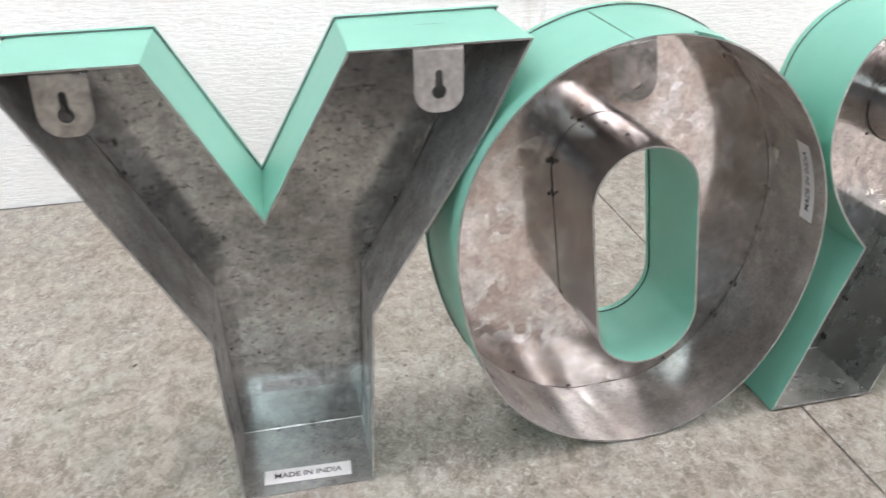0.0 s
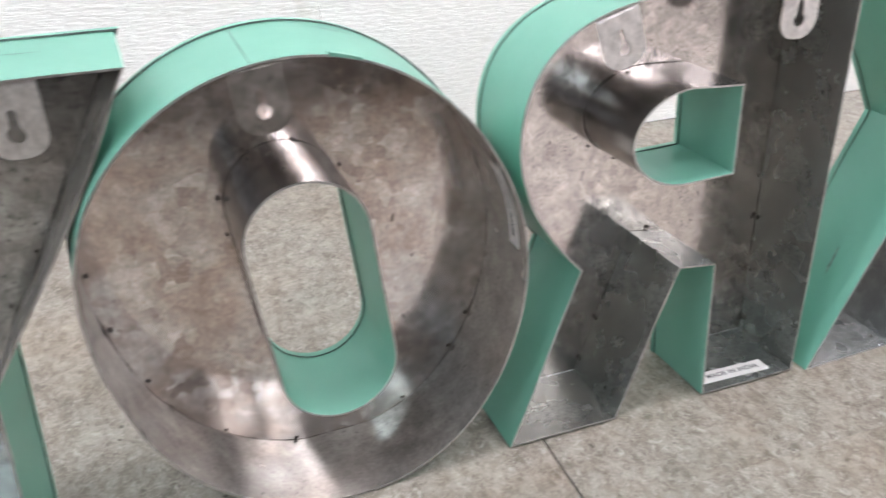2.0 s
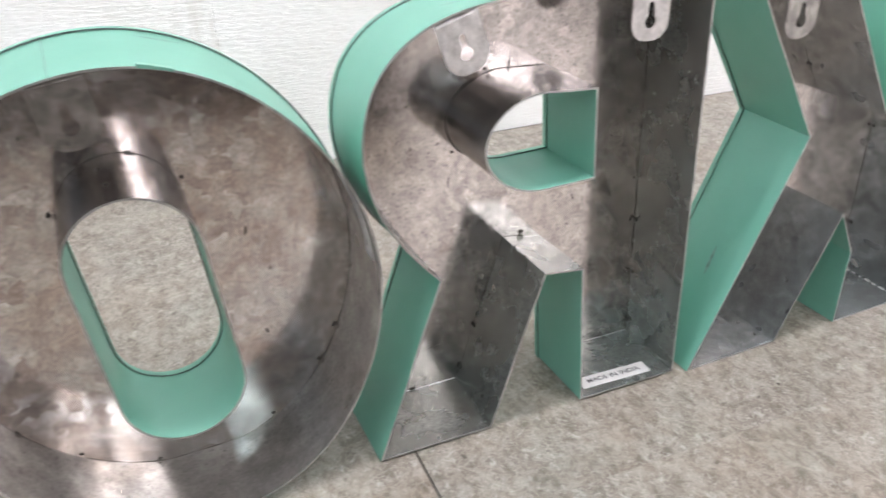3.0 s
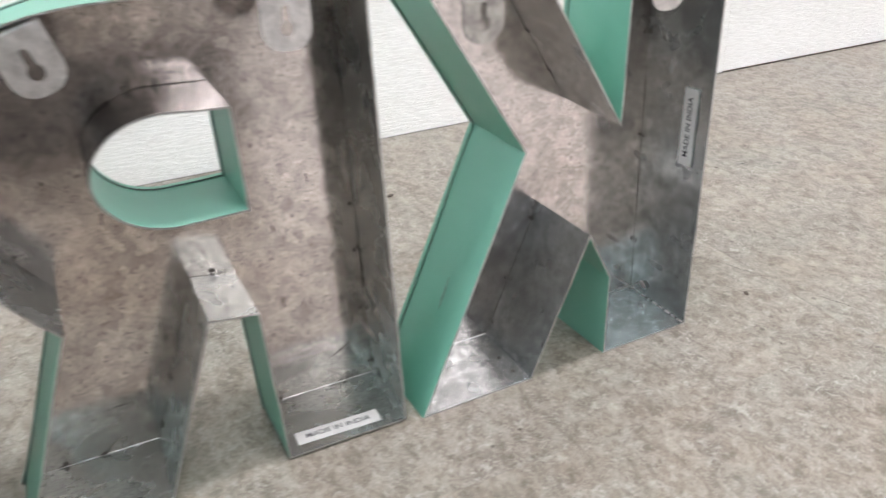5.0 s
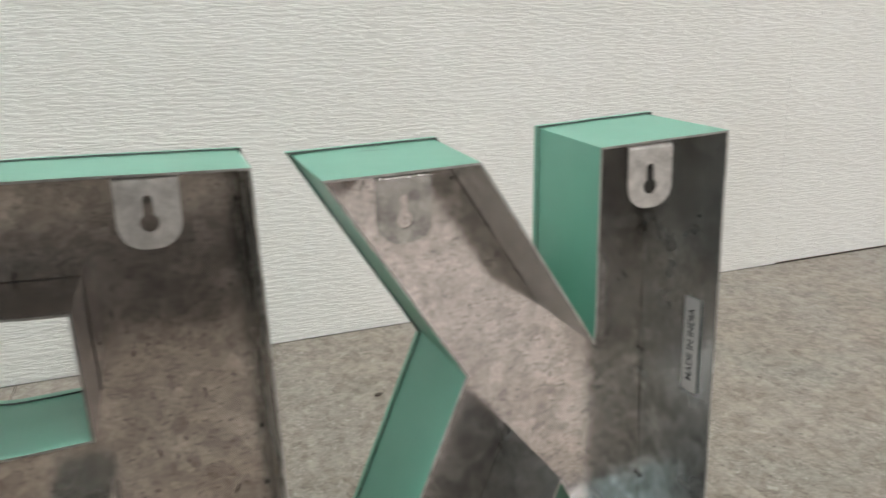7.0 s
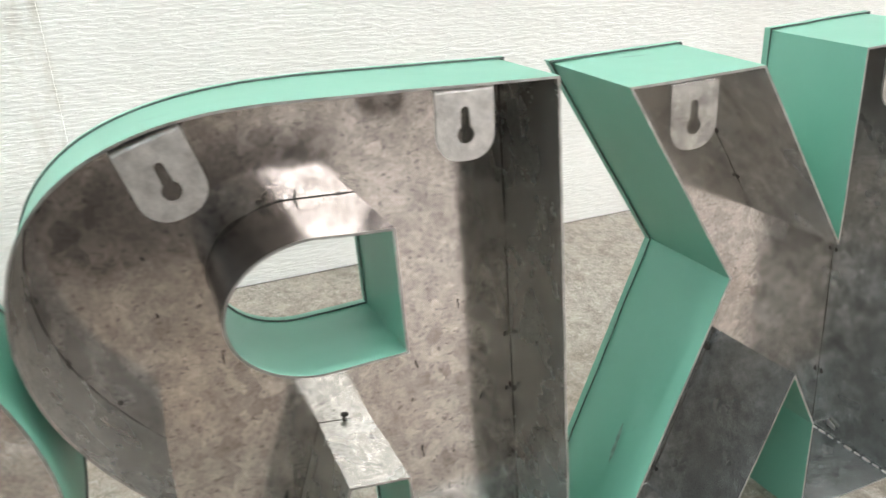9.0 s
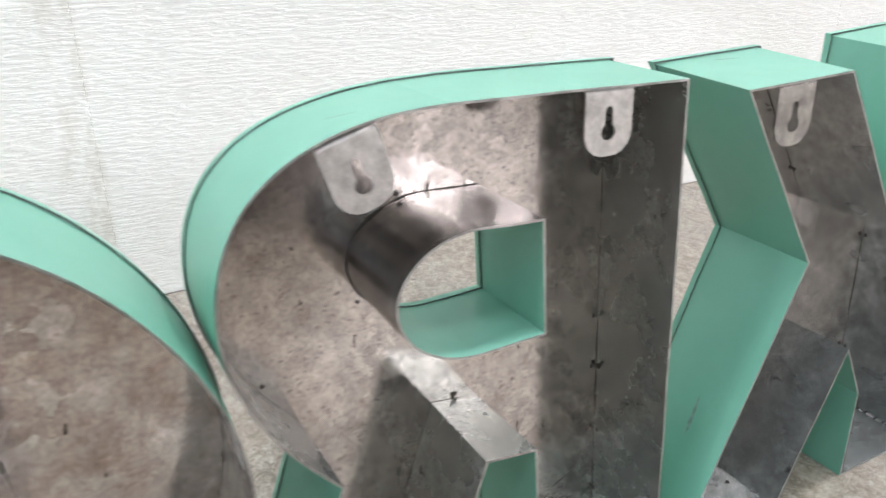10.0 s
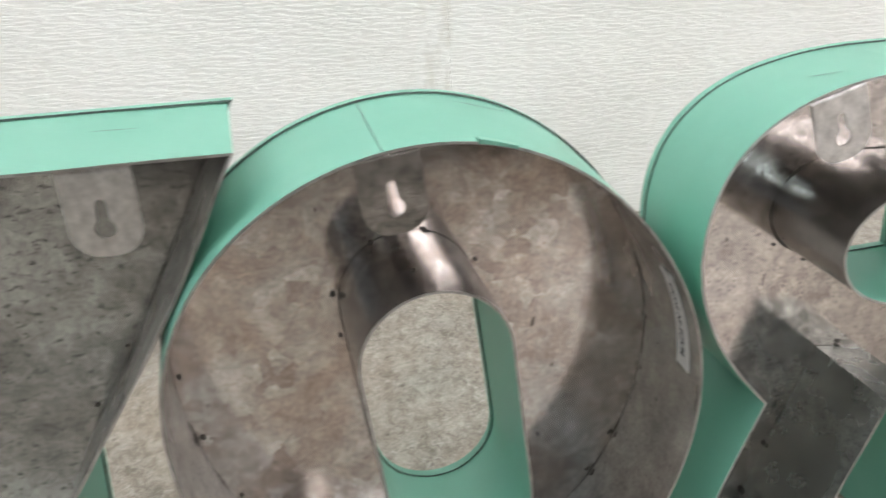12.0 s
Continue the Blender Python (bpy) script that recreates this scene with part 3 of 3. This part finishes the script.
spot = min(range(1, 120), key=lambda k: abs(oval[k][1] - 0.190) + (9 if oval[k][0] < oc else 0))
up = (Vector(oval[spot + 1]) - Vector(oval[spot - 1])).normalized()
up = up if up.y > 0 else -up
axis_x, axis_y = Vector((up.x, 0, up.y)), Vector((0.045, 1, 0)).normalized()
axis_z = axis_x.cross(axis_y).normalized()
seat = Vector((oval[spot][0] - oc, 0.019, oval[spot][1])) + axis_z * (SHEET + 0.0002) + Vector((0.0009, 0, 0))
sticker(letter_o, Matrix.Translation(seat) @ Matrix((axis_x, axis_z.cross(axis_x), axis_z)).transposed().to_4x4(), bend=0.150)
scuff(letter_o, pose(0.0310, 0.0535, 0.2983, 2.5, 17.5, 3), 0.028, 0.0018)
for u, d in ((-0.45, 0.060), (-0.1, 0.050), (-0.02, 0.024)):
    a = math.pi / 2 - u + radians(SLOT_TILT) * 0
    px, pz = turned((R_SLOT + 0.001) * math.cos(a), L_SLOT + (R_SLOT + 0.001) * math.sin(a))
    solder_spot(letter_o, (px - oc, d, pz), (math.cos(a), 0, math.sin(a)), (0, 1, 0), 0.0015)
# lap of the strip's two ends, over the top
lap = bmesh.new()
box(lap, -0.0002, 0.0002, 0.001, 0.066, -0.0004, 0.0003)
part("lap_joint", lap, SCUFF, letter_o, "painted lap joint").matrix_basis = pose(-0.0252, 0, 0.29975, 2.7, -8, 0.6)

# end of the strip, lapped over the rim
tongue = bmesh.new()
rings = []
for k in range(7):
    a = radians(78.0 + 1.1 * k)
    r = 0.13986 + sum(c * math.cos((i + 1) * a) + d * math.sin((i + 1) * a) for i, (c, d) in enumerate(WAVES))
    rise = 0.0012 * (k / 6) ** 1.5
    low, high = (r - 0.0006), (r + 0.0008 + rise * 0.6)
    rings.append([tongue.verts.new((q * math.cos(a), y, oz + q * math.sin(a))) for q, y in ((low, -0.0010), (high, -0.0012), (high - 0.0003, 0.004), (low, 0.004))])
for a, b in zip(rings, rings[1:]):
    for k in range(4):
        tongue.faces.new((a[k], a[(k + 1) % 4], b[(k + 1) % 4], b[k]))
tongue.faces.new(rings[0])
tongue.faces.new(rings[-1][::-1])
bmesh.ops.recalc_face_normals(tongue, faces=tongue.faces)
part("strip_end", tongue, MINT, letter_o, "lapped end of the painted strip")

# letter R, mirrored
rc = 0.747


def bowl_drawn_in(x, z):
    """The front sheet is smaller than the rim round the bowl."""
    u, w = x + rc - 0.735, z - 0.2225
    far = math.hypot(u, w)
    s = (lambda q: q * q * (3 - 2 * q))(min(1.0, max(0.0, (0.045 - u) / 0.11))) * min(1.0, max(0.0, (z - 0.135) / 0.05))
    return -u / far * s * 0.0016, -max(0.0, w / far) * s * 0.0040


bowl = []
for k in range(25):
    a = math.pi / 2 * k / 24
    bowl.append((0.735 - 0.1095 * math.sin(a) ** (2 / 2.45), 0.2225 + 0.0847 * math.cos(a) ** (2 / 2.45)))
bowl += curve_through([(0.6255, 0.2225), (0.628, 0.205), (0.634, 0.186), (0.645, 0.166), (0.657, 0.1495), (0.6708, 0.1334)], 4)[1:]
leg = curve_through([(0.6708, 0.1334), (0.6586, 0.1015), (0.6448, 0.064), (0.6335, 0.0335), (0.6205, 0.0)], 4)
eye_curve = [(0.7835, 0.1848), (0.765, 0.1842)]
for k in range(37):
    a = math.pi * k / 36
    eye_curve.append((0.747 - 0.0417 * math.sin(a), 0.2155 - 0.0318 * math.cos(a)))
eye_curve += [(0.765, 0.2457), (0.7822, 0.2448)]
# R's side tone holds shade and a little reflected mint green.
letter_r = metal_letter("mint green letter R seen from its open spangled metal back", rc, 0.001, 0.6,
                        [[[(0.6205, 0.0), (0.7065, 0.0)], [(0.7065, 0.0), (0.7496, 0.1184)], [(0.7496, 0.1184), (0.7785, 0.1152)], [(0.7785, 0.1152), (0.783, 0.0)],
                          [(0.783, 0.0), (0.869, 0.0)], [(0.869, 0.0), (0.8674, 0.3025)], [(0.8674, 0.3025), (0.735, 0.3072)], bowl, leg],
                         [eye_curve, [(0.7822, 0.2448), (0.7835, 0.1848)]]], METAL_SPANGLE, METAL_SIDE_SHADED, 0.066, lean=-1.6, flare=0.0014, lift=0.0019, pull=bowl_drawn_in)
hanger(letter_r, 0.6875 - rc, 0.3004, -17)
hanger(letter_r, 0.8215 - rc, 0.3038, 1, drop=0.034)
sticker(letter_r, pose(0.8225 - rc, 0.0145, 0.0013, 0, 0, -2))
for x0, z0, x1, z1 in ((0.8352, 0.0238, 0.8549, 0.0346), (0.8025, 0.0264, 0.8065, 0.0268), (0.6814, 0.0359, 0.6956, 0.0374), (0.846, 0.105, 0.8495, 0.112)):
    scratch(letter_r, x0 - rc, z0, x1 - rc, z1, 0.066, 0.0007)
scuff(letter_r, pose(-0.0538, 0.0212, 0.3036, 0, -12, -34), 0.017, 0.0017)

# letter K, mirrored
kc = 1.003


def stem_drawn_in(x, z):
    """The front sheet is narrower than the rim towards the top of the stem, and a little taller."""
    s = min(1.0, max(0.0, z / 0.3))
    return (-0.0058 * s if x + kc > 1.08 else 0.0012 * s), 0.0020 * s


letter_k = metal_letter("mint green letter K seen from its open galvanised back", kc, 0.004, 2.2,
                        [straight((0.8807, 0.0), (0.9730, 0.0), (1.0217, 0.1080), (1.0415, 0.0695), (1.0406, 0.0), (1.125, 0.0), (1.1267, 0.3012), (1.0446, 0.2988), (1.0422, 0.1923), (0.9766, 0.2978), (0.8967, 0.2970), (0.9650, 0.1860))],
                        METAL_PALE, METAL_SLATE, 0.070, pull=stem_drawn_in)
hanger(letter_k, 1.078 - kc, 0.2985, 0)
hanger(letter_k, 0.937 - kc, 0.2972, 0, mat=HANGER_DULL)
sticker(letter_k, pose(1.1231 - kc, 0.0185, 0.167, 0, 0.5, 2.5) @ pose(0, 0, 0, 90, 0, -90) @ pose(0, 0, 0, 0, 0, 90))
scuff(letter_k, pose(-0.0868, 0.0285, 0.0797, 0, 0, 0) @ pose(0, 0, 0, 0, -65.0, 0) @ pose(0, 0, 0.0009, 0, 0, 4), 0.026, 0.0030)
scuff(letter_k, pose(-0.0650, 0.0545, 0.3001, 2.9, 0, -12), 0.018, 0.0016)
# bright solder run along the stem's floor, thick in the back corner
for k in range(9):
    y = 0.004 + 0.0078 * k
    solder_spot(letter_k, (1.1228 - kc, y, 0.0016), (-0.6, 0, 0.8), (0, 1, 0), random.uniform(0.0006, 0.0011), BRIGHT_SPOT, 3.0)
for k in range(5):
    solder_spot(letter_k, (1.1205 - kc - 0.0024 * k, 0.0690, 0.0017), (0, -0.6, 0.8), (1, 0, 0), random.uniform(0.0007, 0.0012), BRIGHT_SPOT, 1.8)
solder_spot(letter_k, (1.1225 - kc, 0.0520, 0.0120), (-1, 0, 0), (0, 1, 0.4), 0.0026, BRIGHT_SPOT, 1.3)
# riveted tab along one side of the leg's floor
part("joint_tab", box(bmesh.new(), -0.0065, 0.0065, 0.001, 0.066, 0.0009, 0.0019, 0.0003), METAL_SLATE, letter_k, "riveted zinc tab").matrix_basis = pose(0.9645 - kc, 0, 0.0)
for k in range(3):
    solder_spot(letter_k, (0.9645 - kc, 0.014 + 0.02 * k, 0.0020), (0, 0, 1), (0, 1, 0), 0.0014)


# ---- ceiling lamps ----
def ceiling_light(x, y, w, d, glow=DIFFUSER):
    root = thing("ceiling_light", (x, y, CEILING_Z), 0, "flat white fluorescent ceiling light panel", "ceiling light", "ceiling lights")
    f = 0.02
    bm = bmesh.new()
    for b in ((-w - f, w + f, -d - f, -d), (-w - f, w + f, d, d + f), (-w - f, -w, -d, d), (w, w + f, -d, d)):
        box(bm, *b, -0.05, 0.0)
    part("frame", bm, LAMP_FRAME, root)
    part("diffuser", box(bmesh.new(), -w, w, -d, d, -0.04, -0.03), glow, root, "glowing diffuser")


for x, y, w, d in LAMPS:
    ceiling_light(x, y, w, d)
ceiling_light(*COOL_LAMP, COOL_DIFFUSER)

# ---- crumbs on the floor ----
CHIP = plain("grey_chip", (0.30, 0.29, 0.27), 0.7, 0.0, 0.2, 400)


def grit(x, y, long, wide, high, turn, mat, label):
    """A small broken crumb that lies on the floor."""
    bm = bmesh.new()
    bmesh.ops.create_icosphere(bm, subdivisions=2, radius=0.5)
    for v in bm.verts:
        v.co *= 1 + 0.5 * noise.noise(v.co * 3 + Vector((x * 90, y * 90, 0)))
        v.co.z = max(v.co.z, -0.35)
        v.co = Vector((v.co.x * long, v.co.y * wide, (v.co.z + 0.35) * high))
    ob = part("grit", bm, mat, None)
    ob.matrix_world = pose(x, y, 0.0, 0, 0, turn)
    tagged(ob, label, "grit", "crumbs on the floor")


CRUMB_LABEL = "tiny dark crumb of dirt on the vinyl floor"
for x, y, size in ((1.2028, 0.0201, 0.0050), (1.3788, 0.2542, 0.0024), (0.0741, 0.3644, 0.0026), (0.1293, 0.1825, 0.0036), (0.0771, 0.1345, 0.0022), (0.3539, 0.1129, 0.0022),
                   (0.4220, 0.0270, 0.0024), (1.0060, 0.3730, 0.0070), (0.9360, -0.0430, 0.0022), (1.1726, -0.0503, 0.0020)):
    grit(x, y, size * 1.3, size * 0.8, size * 0.4, 360 * x, CRUMB, CRUMB_LABEL)
grit(1.4126, 0.2492, 0.0125, 0.0045, 0.0016, -12, CHIP, "flat grey chip of plaster on the vinyl floor")

# ---- floor tiles, last ----
XS = [-2.05, -1.5, -0.95, -0.41, 0.138, 0.647, 1.238, 1.79, 2.34, 2.9, 3.45]
YS = [WALL_Y - 0.002, -0.075, -0.68, -1.29, -1.9, -2.5]
for a, b in zip(XS, XS[1:]):
    for d, c in zip(YS, YS[1:]):
        g0 = 0.0009 if abs(a - 0.647) < 0.01 else 0.00012
        g1 = 0.0009 if abs(b - 0.647) < 0.01 else 0.00012
        part("floor_tile", box(bmesh.new(), a + g0, b - g1, c + 0.00003, d - 0.00003, -0.003, 0.0), FLOOR_MAT, floor)
# the rest of the shop's floor, out of view
for a, b, c, d in ((X0, XS[0], YS[-1], YS[0]), (XS[-1], X1, YS[-1], YS[0]), (X0, X1, Y0, YS[-1])):
    part("floor_sheet", box(bmesh.new(), a + 0.0002, b - 0.0002, c + 0.0002, d - 0.0002, -0.003, 0.0), FLOOR_MAT, floor)
# a fine crack that runs across the floor beside the last letter
for x0, y0, x1, y1 in ((1.2169, 0.0888, 1.2375, 0.0345), (1.2532, -0.0080, 1.2698, -0.0525)):
    bm = bmesh.new()
    along = Vector((x1 - x0, y1 - y0))
    across = Vector((-along.y, along.x)).normalized()
    rows = []
    for i in range(13):
        t = i / 12
        c = Vector((x0, y0)) + along * t + across * 0.0007 * noise.noise(Vector((t * 3, x0 * 9, 1.0)))
        w = 0.00028 * (0.3 + math.sin(math.pi * t))
        rows.append([bm.verts.new((c.x + across.x * k, c.y + across.y * k, 0.0003)) for k in (-w, w)])
    for p, q in zip(rows, rows[1:]):
        bm.faces.new((p[0], p[1], q[1], q[0]))
    part("crack", bm, JOINT, floor, "fine dark crack")
